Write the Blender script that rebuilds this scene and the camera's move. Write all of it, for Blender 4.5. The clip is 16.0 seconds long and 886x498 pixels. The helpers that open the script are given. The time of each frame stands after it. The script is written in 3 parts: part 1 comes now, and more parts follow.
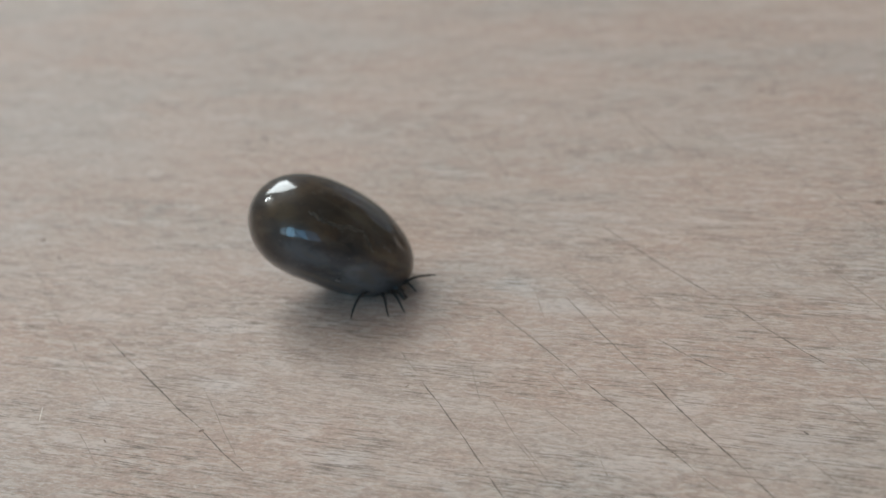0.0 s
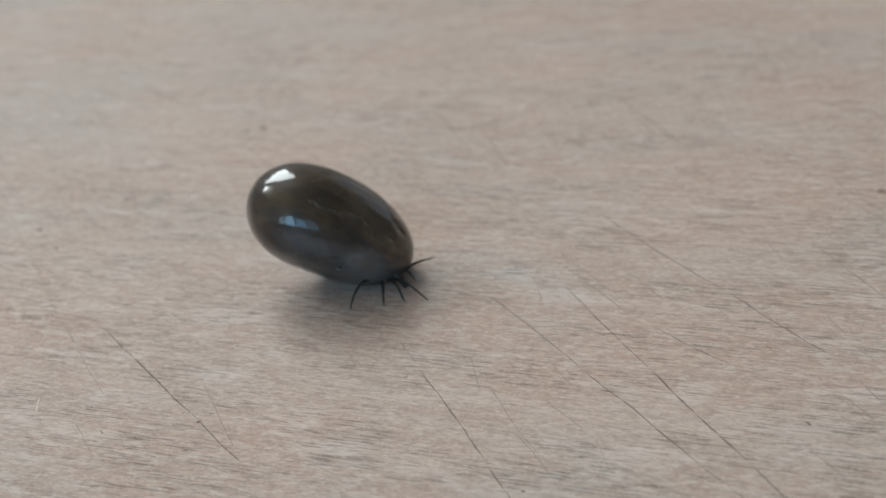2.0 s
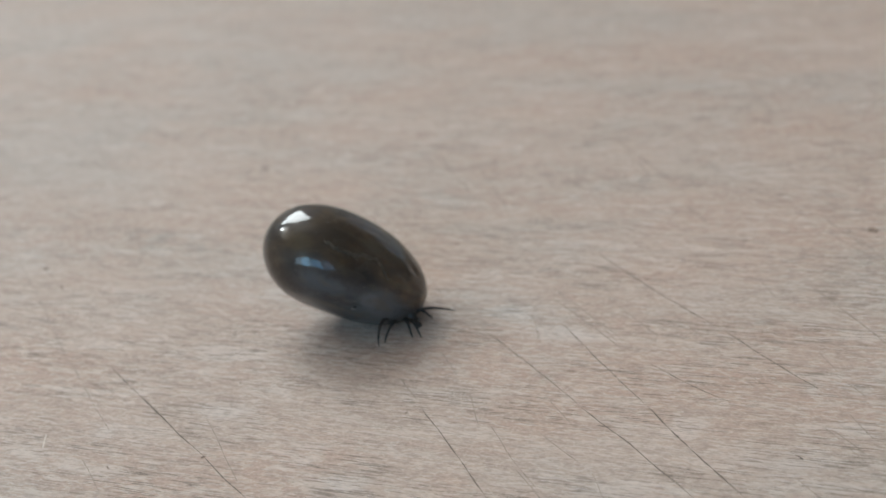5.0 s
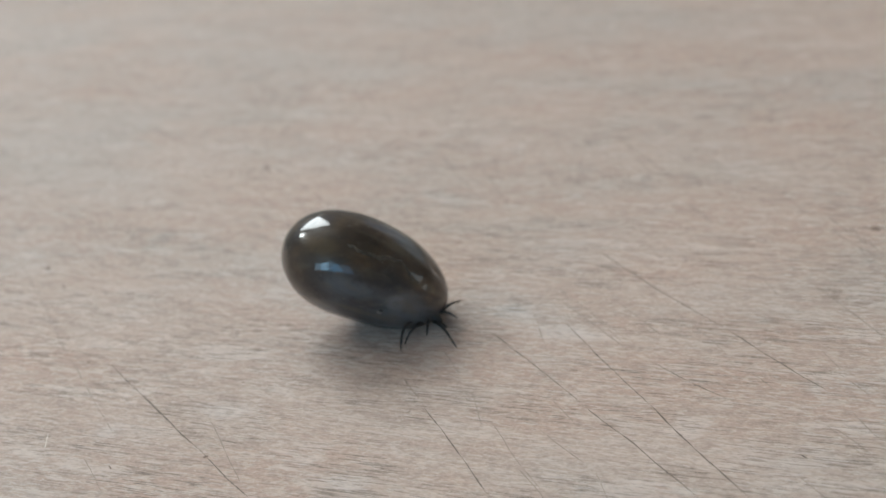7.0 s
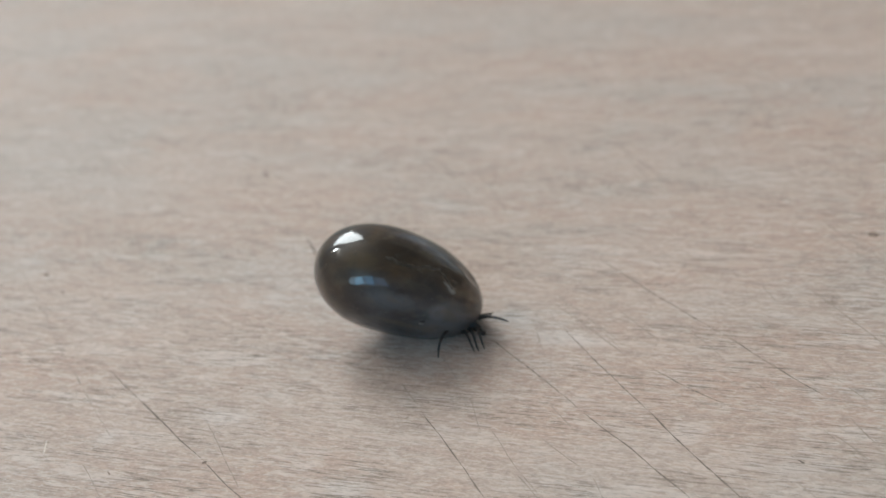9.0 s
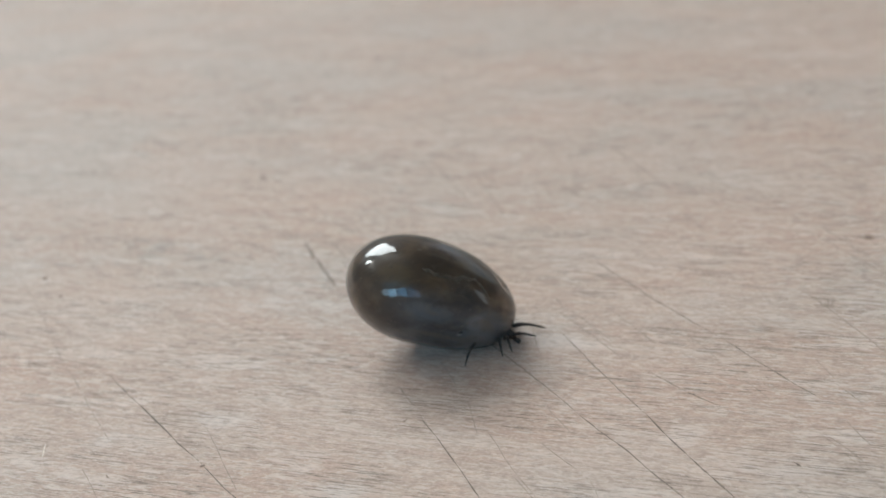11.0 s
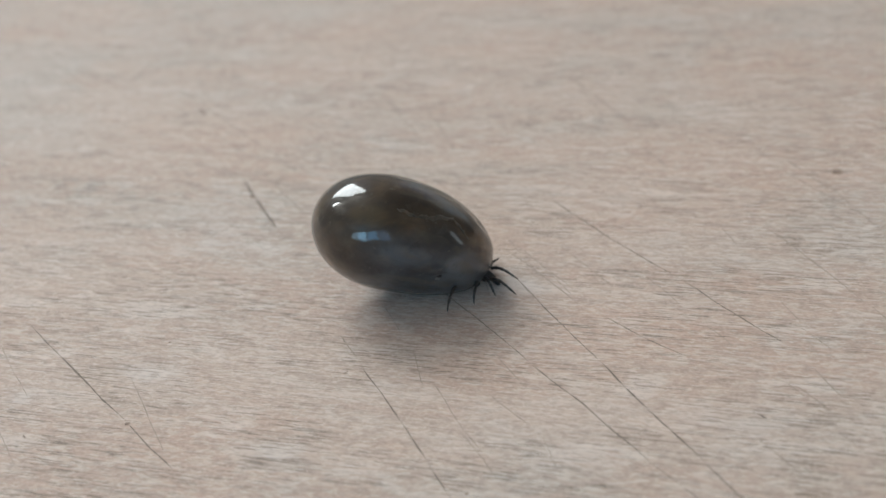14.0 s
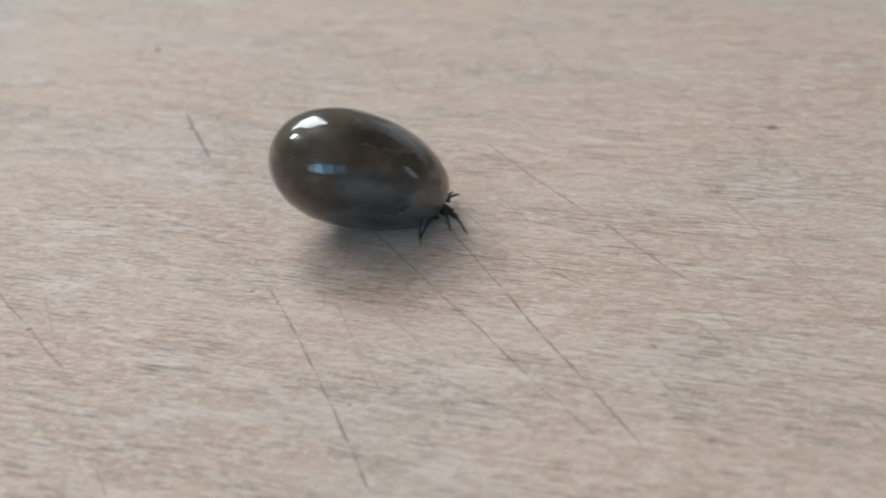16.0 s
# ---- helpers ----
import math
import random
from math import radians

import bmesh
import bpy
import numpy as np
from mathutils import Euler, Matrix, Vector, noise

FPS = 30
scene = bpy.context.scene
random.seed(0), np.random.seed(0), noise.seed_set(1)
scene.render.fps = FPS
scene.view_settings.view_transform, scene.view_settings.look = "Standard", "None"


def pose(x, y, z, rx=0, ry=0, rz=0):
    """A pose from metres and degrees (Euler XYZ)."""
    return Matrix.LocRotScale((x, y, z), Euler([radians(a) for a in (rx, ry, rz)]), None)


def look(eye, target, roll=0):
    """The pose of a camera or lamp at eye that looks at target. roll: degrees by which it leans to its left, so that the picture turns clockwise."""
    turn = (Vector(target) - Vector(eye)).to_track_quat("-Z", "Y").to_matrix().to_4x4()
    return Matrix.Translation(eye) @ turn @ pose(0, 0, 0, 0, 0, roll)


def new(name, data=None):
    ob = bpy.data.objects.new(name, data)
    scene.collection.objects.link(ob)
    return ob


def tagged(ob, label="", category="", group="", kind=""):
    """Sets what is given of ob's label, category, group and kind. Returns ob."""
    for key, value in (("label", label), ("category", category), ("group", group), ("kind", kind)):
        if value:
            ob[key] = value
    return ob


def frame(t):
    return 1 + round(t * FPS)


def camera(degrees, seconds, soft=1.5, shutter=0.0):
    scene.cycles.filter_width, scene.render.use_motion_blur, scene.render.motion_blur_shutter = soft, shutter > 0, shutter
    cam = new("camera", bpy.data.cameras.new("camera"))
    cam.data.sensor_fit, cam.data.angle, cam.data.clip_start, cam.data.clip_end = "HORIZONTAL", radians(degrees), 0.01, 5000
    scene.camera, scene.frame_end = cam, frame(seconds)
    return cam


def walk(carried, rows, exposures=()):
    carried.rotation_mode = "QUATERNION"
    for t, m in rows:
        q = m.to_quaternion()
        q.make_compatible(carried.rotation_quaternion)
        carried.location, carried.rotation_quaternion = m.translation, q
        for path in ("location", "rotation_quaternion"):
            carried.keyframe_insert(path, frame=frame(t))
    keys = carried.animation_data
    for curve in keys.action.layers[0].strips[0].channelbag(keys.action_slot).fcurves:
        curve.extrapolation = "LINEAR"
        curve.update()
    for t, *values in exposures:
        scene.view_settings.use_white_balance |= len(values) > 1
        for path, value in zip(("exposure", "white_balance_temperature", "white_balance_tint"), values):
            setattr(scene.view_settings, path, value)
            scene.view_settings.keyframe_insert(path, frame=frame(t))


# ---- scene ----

MM = 0.001

# ---- camera ----
cam = camera(40.0, 16.0, soft=1.5, shutter=0.22)
cam.data.dof.use_dof = True
cam.data.dof.focus_distance = 0.0645
cam.data.dof.aperture_fstop = 60.0
PATH = [
    (0, (0.060, -60.544, 34.987), (-0.008, 14.830, 0), -6.13),
    (0.5, (0.041, -60.208, 34.773), (-0.075, 14.251, 0), -6.13),
    (1, (0.060, -59.984, 34.712), (-0.080, 13.067, 0), -6.20),
    (1.5, (0.076, -59.984, 34.703), (-0.033, 13.033, 0), -6.19),
    (2, (0.054, -60.039, 34.705), (-0.033, 13.175, 0), -6.19),
    (2.5, (0.094, -60.167, 34.762), (0.057, 13.597, 0), -6.17),
    (3, (0.034, -60.625, 35.042), (0.120, 15.593, 0), -6.18),
    (3.5, (-0.033, -61.368, 35.367), (0.291, 18.852, 0), -6.09),
    (4, (0.067, -61.576, 35.406), (0.379, 19.905, 0), -6.10),
    (6.5, (-0.041, -61.285, 35.323), (0.190, 19.107, 0), -6.23),
    (7, (-0.057, -61.340, 35.344), (0.147, 19.466, 0), -6.25),
    (7.5, (-0.032, -61.375, 35.379), (0.170, 19.781, 0), -6.27),
    (8, (-0.006, -61.742, 35.538), (0.285, 21.393, 0), -6.26),
    (8.5, (-0.021, -61.724, 35.432), (0.320, 21.494, 0), -6.22),
    (9, (0.013, -61.487, 35.375), (0.303, 20.534, 0), -6.26),
    (11.3, (0.023, -61.795, 35.530), (0.599, 21.282, 0), -6.24),
    (11.5, (0.024, -61.909, 35.540), (0.685, 21.766, 0), -6.21),
    (12, (0.099, -62.124, 35.641), (1.090, 23.220, 0), -6.14),
    (12.5, (0.102, -62.018, 35.565), (1.142, 23.008, 0), -6.16),
    (13, (0.114, -61.563, 35.444), (1.006, 21.312, 0), -6.21),
    (13.2, (-0.106, -60.944, 35.204), (1.039, 19.040, 0), -6.16),
    (13.5, (0.683, -58.796, 34.242), (1.877, 12.848, 0), -6.19),
    (13.7, (1.270, -57.414, 33.703), (3.120, 10.416, 0), -6.06),
    (14, (1.141, -57.237, 33.804), (3.394, 10.441, 0), -6.03),
    (14.5, (0.603, -57.946, 34.155), (1.971, 11.711, 0), -6.27),
    (14.7, (0.152, -58.838, 34.500), (1.223, 13.124, 0), -6.37),
    (15, (-0.594, -59.051, 35.188), (0.762, 14.609, 0), -5.91),
    (15.2, (-0.423, -59.343, 35.306), (0.683, 15.479, 0), -5.34),
    (15.3, (0.251, -59.307, 34.885), (2.143, 13.987, 0), -4.78),
    (15.5, (3.781, -58.988, 32.404), (6.446, 8.419, 0), -3.84),
    (15.8, (6.641, -58.642, 30.374), (9.904, 2.896, 0), -3.21),
    (16, (5.962, -59.216, 30.415), (7.442, 0.666, 0), -3.58),
]
walk(cam, [(t, look(Vector(eye) * MM, Vector(aim) * MM, roll)) for t, eye, aim, roll in PATH],
     exposures=[(0, -0.40), (3.5, -0.32), (8, -0.22), (12.5, -0.08), (14.5, -0.15), (16, -0.11)])

# ---- light ----
world = bpy.data.worlds.new("sky")
scene.world = world
world.use_nodes = True
sky = world.node_tree.nodes.new("ShaderNodeTexSky")
sky.sky_type, sky.sun_disc = "NISHITA", False
sky.sun_elevation, sky.sun_rotation = radians(40), radians(150)
world.node_tree.nodes["Background"].inputs["Strength"].default_value = 0.08
world.node_tree.links.new(sky.outputs[0], world.node_tree.nodes["Background"].inputs["Color"])


def window_light(name, at, toward, wide, high, power, colour):
    lamp = bpy.data.lights.new(name, "AREA")
    lamp.shape, lamp.size, lamp.size_y, lamp.energy, lamp.color = "RECTANGLE", wide, high, power, colour
    ob = new(name, lamp)
    ob.matrix_world = look(at, toward)
    return ob


SKYLIGHT = (0.920, 1.0, 1.018)
main = window_light("window_daylight", (-0.46, 1.04, 1.10), (-0.46, 0.0, 1.10), 0.70, 0.90, 26, SKYLIGHT)
main.matrix_world = look((-0.46, 1.04, 1.10), (-0.46, 0.0, 1.10), 13)
window_light("window_daylight", (-1.58, 1.04, 1.48), (-1.58, 0.0, 1.48), 0.34, 0.36, 24.0, SKYLIGHT)
window_light("window_daylight", (0.85, 1.04, 0.38), (0.85, 0.0, 0.38), 1.06, 0.54, 0.42, SKYLIGHT)
for x, wide, power, colour in ((-2.00, 0.70, 8.5, (0.50, 0.78, 1.0)), (-1.20, 0.76, 18.0, (0.36, 0.70, 1.0)),
                               (-0.40, 0.66, 7.0, (0.22, 0.60, 1.0)), (0.34, 0.62, 2.0, (0.20, 0.55, 1.0))):
    window_light("window_daylight", (x, -2.20, 1.08), (x, 0.0, 1.08), wide, 0.98, power, colour)
window_light("window_daylight", (1.84, 0.06, 0.24), (0.0, 0.06, 0.24), 0.20, 0.46, 0.36, SKYLIGHT)


# ---- materials ----
class Nodes:
    """A small helper for node trees."""

    def __init__(self, name):
        self.material = bpy.data.materials.new(name)
        self.material.use_nodes = True
        self.tree = self.material.node_tree
        self.shader = self.tree.nodes["Principled BSDF"]

    def add(self, kind, **values):
        node = self.tree.nodes.new(kind)
        for key, value in values.items():
            node.inputs[key].default_value = value
        return node

    def link(self, a, b):
        self.tree.links.new(a, b)

    def set(self, **values):
        for key, value in values.items():
            self.shader.inputs[key.replace("_", " ")].default_value = value
        return self

    def coords(self, scale, turn=0.0):
        if not hasattr(self, "where"):
            self.where = self.tree.nodes.new("ShaderNodeTexCoord").outputs["Object"]
        m = self.add("ShaderNodeMapping", Scale=scale, Rotation=(0, 0, radians(turn)))
        self.link(self.where, m.inputs["Vector"])
        return m.outputs[0]

    def noise(self, scale, detail=3.0, rough=0.55, turn=0.0, distort=0.0, shift=0.0):
        n = self.add("ShaderNodeTexNoise", Scale=1.0, Detail=detail, Roughness=rough, Distortion=distort)
        m = self.coords(scale, turn)
        m.node.inputs["Location"].default_value = (shift, shift * 0.7, shift * 1.3)
        self.link(m, n.inputs["Vector"])
        return n.outputs["Fac"]

    def ramp(self, value, low, high, a=0.0, b=1.0):
        m = self.add("ShaderNodeMapRange", **{"From Min": low, "From Max": high, "To Min": a, "To Max": b})
        m.interpolation_type = "SMOOTHSTEP"
        self.link(value, m.inputs["Value"])
        return m.outputs[0]

    def maths(self, op, a, b):
        m = self.tree.nodes.new("ShaderNodeMath")
        m.operation = op
        for n, v in enumerate((a, b)):
            if isinstance(v, (int, float)):
                m.inputs[n].default_value = v
            else:
                self.link(v, m.inputs[n])
        return m.outputs[0]

    def mix(self, fac, a, b, mode="MIX"):
        m = self.tree.nodes.new("ShaderNodeMix")
        m.data_type, m.blend_type = "RGBA", mode
        for socket, v in ((m.inputs[0], fac), (m.inputs[6], a), (m.inputs[7], b)):
            if isinstance(v, (int, float)):
                socket.default_value = v
            elif isinstance(v, tuple):
                socket.default_value = (*v, 1)
            else:
                self.link(v, socket)
        return m.outputs[2]

    def bump(self, height, distance, strength=1.0):
        b = self.add("ShaderNodeBump", Strength=strength, Distance=distance)
        self.link(height, b.inputs["Height"])
        self.link(b.outputs[0], self.shader.inputs["Normal"])

    def colour(self, socket):
        self.link(socket, self.shader.inputs["Base Color"])
        return self


# rubbed pale patches on the board: x, y, half length, half width in mm
WORN = [(5.4, 7.1, 3.0, 1.3), (0.9, 9.3, 2.4, 1.1), (-12.2, -5.3, 2.6, 1.5), (-2.7, -10.3, 3.0, 1.0), (-18.2, -8.3, 1.6, 1.0)]


def wood_laminate():
    """Pale grey-brown wood print on satin laminate; the grain runs along the board's x."""
    n = Nodes("wood_laminate")
    broad = n.noise((26, 80, 80), 3, 0.5)
    base = n.mix(n.ramp(broad, 0.36, 0.64), (0.467, 0.310, 0.240), (0.490, 0.362, 0.296))
    warm = n.noise((90, 260, 260), 3, 0.6, shift=3)
    base = n.mix(n.ramp(warm, 0.48, 0.70, 0.0, 0.55), base, (0.443, 0.271, 0.198))
    band = n.noise((190, 800, 800), 4, 0.6, distort=0.5, shift=7)
    base = n.mix(n.ramp(band, 0.42, 0.72, 0.0, 0.36), base, (0.305, 0.217, 0.170))
    fleck = n.noise((1150, 3300, 3300), 4, 0.66, distort=0.6, shift=12)
    base = n.mix(n.ramp(fleck, 0.51, 0.60, 0.0, 0.62), base, (0.600, 0.490, 0.420))
    worn = n.noise((230, 560, 560), 3, 0.6, distort=0.8, shift=63)
    base = n.mix(n.ramp(worn, 0.54, 0.70, 0.0, 0.75), base, (0.618, 0.502, 0.442))
    flake = n.noise((400, 1250, 1250), 3, 0.6, distort=0.9, shift=71)
    base = n.mix(n.ramp(flake, 0.53, 0.61, 0.0, 0.42), base, (0.605, 0.500, 0.440))
    ragged = n.noise((420, 900, 900), 4, 0.65, distort=0.6, shift=77)
    for x, y, long, wide in WORN:
        d = n.add("ShaderNodeVectorMath")
        d.operation = "DISTANCE"
        d.inputs[1].default_value = (x / long, y / wide, 0)
        n.link(n.coords((1000 / long, 1000 / wide, 0)), d.inputs[0])
        rub = n.maths("ADD", d.outputs["Value"], n.maths("MULTIPLY", ragged, 2.2))
        base = n.mix(n.ramp(rub, 1.1, 2.2, 0.62, 0.0), base, (0.611, 0.530, 0.490))
    mottle = n.noise((1700, 3300, 3300), 3, 0.6, shift=17)
    base = n.mix(n.ramp(mottle, 0.48, 0.68, 0.0, 0.40), base, (0.286, 0.197, 0.152))
    streak = n.noise((480, 8000, 8000), 2, 0.55, distort=0.2, shift=21)
    where = n.ramp(n.noise((110, 300, 300), 3, 0.55, shift=31), 0.38, 0.58, 0.18, 1.0)
    pores = n.maths("MULTIPLY", n.ramp(streak, 0.565, 0.610), where)
    base = n.mix(n.maths("MULTIPLY", pores, 0.70), base, (0.115, 0.074, 0.046))
    long = n.noise((85, 3300, 3300), 3, 0.6, distort=0.35, shift=25)
    base = n.mix(n.ramp(long, 0.60, 0.68, 0.0, 0.20), base, (0.180, 0.128, 0.098))
    fine = n.noise((1900, 5200, 5200), 3, 0.65, shift=41)
    base = n.mix(n.ramp(fine, 0.46, 0.64, 0.0, 0.30), base, (0.290, 0.208, 0.164))
    print_dots = n.noise((5200, 6800, 6800), 2, 0.5, shift=51)
    base = n.mix(n.ramp(print_dots, 0.40, 0.72, 0.0, 0.35), base, (0.623, 0.483, 0.405))
    tint = n.noise((34, 60, 60), 3, 0.55, distort=0.6, shift=91)
    base = n.mix(1.0, base, n.mix(n.ramp(tint, 0.36, 0.64), (0.965, 1.0, 1.000), (1.030, 1.0, 0.965)), "MULTIPLY")
    n.colour(base)
    n.set(IOR=1.5, Specular_IOR_Level=1.0)
    n.link(n.ramp(fine, 0.3, 0.7, 0.72, 0.86), n.shader.inputs["Roughness"])
    relief = n.maths("SUBTRACT", n.maths("MULTIPLY", fleck, 0.4), pores)
    n.bump(relief, 0.00004, 0.6)
    return n.material


def scratch_dirt(name, colour):
    n = Nodes(name)
    grit = n.noise((1800, 1800, 1800), 3, 0.6)
    n.colour(n.mix(n.ramp(grit, 0.35, 0.65), colour, tuple(c * 1.45 for c in colour)))
    n.set(Roughness=0.75)
    return n.material


def tick_skin():
    """Taut glossy cuticle: olive brown back, grey flank with reflected light painted in, darker gut clouds and pale
    blotches. Its coordinates:
    along from the tail, -1, to the mouth, 1; around in degrees, 90 on the back, 180 on the flank."""
    n = Nodes("tick_skin")

    def read(name):
        a = n.tree.nodes.new("ShaderNodeAttribute")
        a.attribute_name = name
        return a.outputs["Fac"]

    u, v = read("along"), read("around")

    def blotch(u0, v0, su, sv, ragged):
        """1 in the middle of a soft blotch, 0 outside it."""
        du = n.maths("DIVIDE", n.maths("SUBTRACT", u, u0), su)
        dv = n.maths("DIVIDE", n.maths("SUBTRACT", v, v0), sv)
        d = n.maths("ADD", n.maths("MULTIPLY", du, du), n.maths("MULTIPLY", dv, dv))
        return n.ramp(n.maths("ADD", d, n.maths("MULTIPLY", n.maths("SUBTRACT", ragged, 0.5), 2.4)), 0.2, 1.5, 1.0, 0.0)

    cloud = n.noise((260, 330, 330), 4, 0.58)
    gut = n.noise((150, 300, 300), 4, 0.55, distort=0.6, shift=5)
    fine = n.noise((900, 1200, 1200), 4, 0.65, distort=0.5, shift=33)
    # back: olive brown with warmer and darker clouds
    base = n.mix(n.ramp(cloud, 0.34, 0.66), (0.050, 0.030, 0.018), (0.100, 0.060, 0.032))
    base = n.mix(n.ramp(gut, 0.48, 0.66, 0.0, 0.75), base, (0.032, 0.021, 0.014))
    # flank: grey skin and painted-in reflected light below a wavering edge, browner towards the tail
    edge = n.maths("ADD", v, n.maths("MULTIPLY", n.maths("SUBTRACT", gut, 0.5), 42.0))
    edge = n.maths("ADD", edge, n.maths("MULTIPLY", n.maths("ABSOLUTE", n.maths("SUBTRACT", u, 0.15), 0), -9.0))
    slate_sheen = n.mix(n.ramp(cloud, 0.32, 0.68), (0.032, 0.032, 0.034), (0.080, 0.081, 0.085))
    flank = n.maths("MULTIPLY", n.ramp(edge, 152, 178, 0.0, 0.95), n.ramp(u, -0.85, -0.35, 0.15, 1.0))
    base = n.mix(flank, base, slate_sheen)
    # the gut shows through as a dark cloud; pale blotches beside the breathing plate and towards the legs
    base = n.mix(n.maths("MULTIPLY", blotch(0.06, 163, 0.30, 15, cloud), 0.70), base, (0.022, 0.017, 0.016))
    base = n.mix(n.maths("MULTIPLY", blotch(-0.42, 128, 0.22, 12, gut), 0.55), base, (0.028, 0.018, 0.012))
    base = n.mix(n.maths("MULTIPLY", blotch(-0.70, 152, 0.16, 14, cloud), 0.35), base, (0.125, 0.078, 0.034))
    base = n.mix(n.maths("MULTIPLY", blotch(0.24, 181, 0.13, 9, fine), 0.60), base, (0.140, 0.140, 0.138))
    # towards the legs: light skin with some reflected light painted in
    base = n.mix(n.maths("MULTIPLY", blotch(0.46, 190, 0.28, 18, cloud), 0.65), base, (0.120, 0.120, 0.120))
    # dim room reflection under the blue glint, painted as a bluish patch
    base = n.mix(n.maths("MULTIPLY", blotch(-0.30, 186, 0.30, 12, gut), 0.50), base, (0.098, 0.106, 0.114))
    base = n.mix(n.maths("MULTIPLY", blotch(0.20, 124, 0.30, 9, fine), 0.35), base, (0.105, 0.080, 0.052))
    base = n.mix(n.ramp(fine, 0.50, 0.72, 0.0, 0.30), base, (0.110, 0.088, 0.066))
    base = n.mix(n.ramp(fine, 0.28, 0.44, 0.40, 0.0), base, (0.022, 0.017, 0.015))
    # bands that run along the body
    where = n.add("ShaderNodeCombineXYZ")
    n.link(n.maths("MULTIPLY", u, 1.6), where.inputs[0])
    n.link(n.maths("ADD", n.maths("MULTIPLY", v, 0.07), n.maths("MULTIPLY", cloud, 1.8)), where.inputs[1])
    band = n.add("ShaderNodeTexNoise", Scale=1.0, Detail=3.0, Roughness=0.55, Distortion=0.4)
    n.link(where.outputs[0], band.inputs["Vector"])
    fade = n.ramp(u, -0.62, -0.15)
    base = n.mix(n.maths("MULTIPLY", n.ramp(band.outputs["Fac"], 0.50, 0.66, 0.0, 0.40), fade), base, (0.104, 0.080, 0.054))
    base = n.mix(n.maths("MULTIPLY", n.ramp(band.outputs["Fac"], 0.32, 0.47, 0.45, 0.0), fade), base, (0.026, 0.018, 0.013))
    speck = n.noise((2600, 2600, 2600), 2, 0.6, shift=9)
    base = n.mix(n.ramp(speck, 0.64, 0.76, 0.0, 0.30), base, (0.150, 0.130, 0.105))
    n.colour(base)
    n.set(Roughness=0.42, IOR=1.45, Specular_IOR_Level=0.08, Coat_Weight=0.9, Coat_Roughness=0.075, Coat_IOR=1.50)
    n.bump(n.noise((900, 900, 900), 3, 0.6, shift=15), 0.00002, 0.4)
    ripple = n.add("ShaderNodeBump", Strength=0.45, Distance=0.000025)
    n.link(n.noise((700, 1500, 1500), 3, 0.55, distort=0.6, shift=27), ripple.inputs["Height"])
    n.link(ripple.outputs[0], n.shader.inputs["Coat Normal"])
    return n.material


def plain(name, colour, rough=0.6, grain=400.0, vary=0.25, relief=0.0, ior=1.45):
    n = Nodes(name)
    a = n.noise((grain,) * 3, 4, 0.6)
    n.colour(n.mix(n.ramp(a, 0.3, 0.7), tuple(c * (1 - vary) for c in colour), tuple(min(1, c * (1 + vary)) for c in colour)))
    n.set(Roughness=rough, IOR=ior)
    if relief:
        n.bump(a, relief, 0.5)
    return n.material


LAMINATE = wood_laminate()
DEEP, FAINT, PALE = (scratch_dirt("scratch_dirt", (0.150, 0.108, 0.080)), scratch_dirt("scratch_faint", (0.270, 0.200, 0.155)),
                     scratch_dirt("scratch_pale", (0.60, 0.53, 0.44)))
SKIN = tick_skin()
VEIN = plain("pale_fold", (0.068, 0.050, 0.035), 0.40, 2500, 0.5)
CHITIN = plain("black_chitin", (0.014, 0.010, 0.008), 0.5, 4000, 0.5, 0.00001, 1.55)
CHITIN_LIGHT = plain("brown_chitin", (0.040, 0.022, 0.013), 0.5, 4000, 0.4, 0.00001, 1.55)
CHITIN_PALE = plain("joint_chitin", (0.050, 0.032, 0.022), 0.5, 4000, 0.3, 0.00001, 1.5)
PIT = plain("pit", (0.012, 0.011, 0.010), 0.5, 4000, 0.3)
PALE_SKIN = plain("pale_skin", (0.12, 0.115, 0.105), 0.5, 2500, 0.3)
CRUMB = plain("dark_crumb", (0.27, 0.185, 0.140), 0.8, 3000, 0.4, 0.00003)
WALL_WARM = plain("warm_wall_paint", (0.42, 0.31, 0.24), 0.85, 18, 0.05, 0.0006)
WALL = plain("wall_paint", (0.60, 0.53, 0.47), 0.85, 18, 0.04, 0.0006)
CEILING = plain("ceiling_paint", (0.66, 0.61, 0.56), 0.9, 14, 0.03, 0.0006)
FLOOR = plain("floor_wood", (0.27, 0.18, 0.11), 0.45, 25, 0.3, 0.0004)
FRAME = plain("white_frame", (0.80, 0.80, 0.78), 0.35, 40, 0.04)
STEEL = plain("table_steel", (0.30, 0.30, 0.30), 0.4, 90, 0.15)
GLASS = Nodes("window_glass").set(Roughness=0.0, IOR=1.45, Transmission_Weight=1.0, Base_Color=(1, 1, 1, 1)).material


# ---- mesh helpers ----
def part(name, bm, material, parent=None, label=""):
    me = bpy.data.meshes.new(name)
    bm.to_mesh(me)
    bm.free()
    me.materials.append(material)
    ob = new(name, me)
    if parent:
        ob.parent = parent
    if label:
        ob["label"] = label
    return ob


def smooth(bm):
    for face in bm.faces:
        face.smooth = True
    return bm


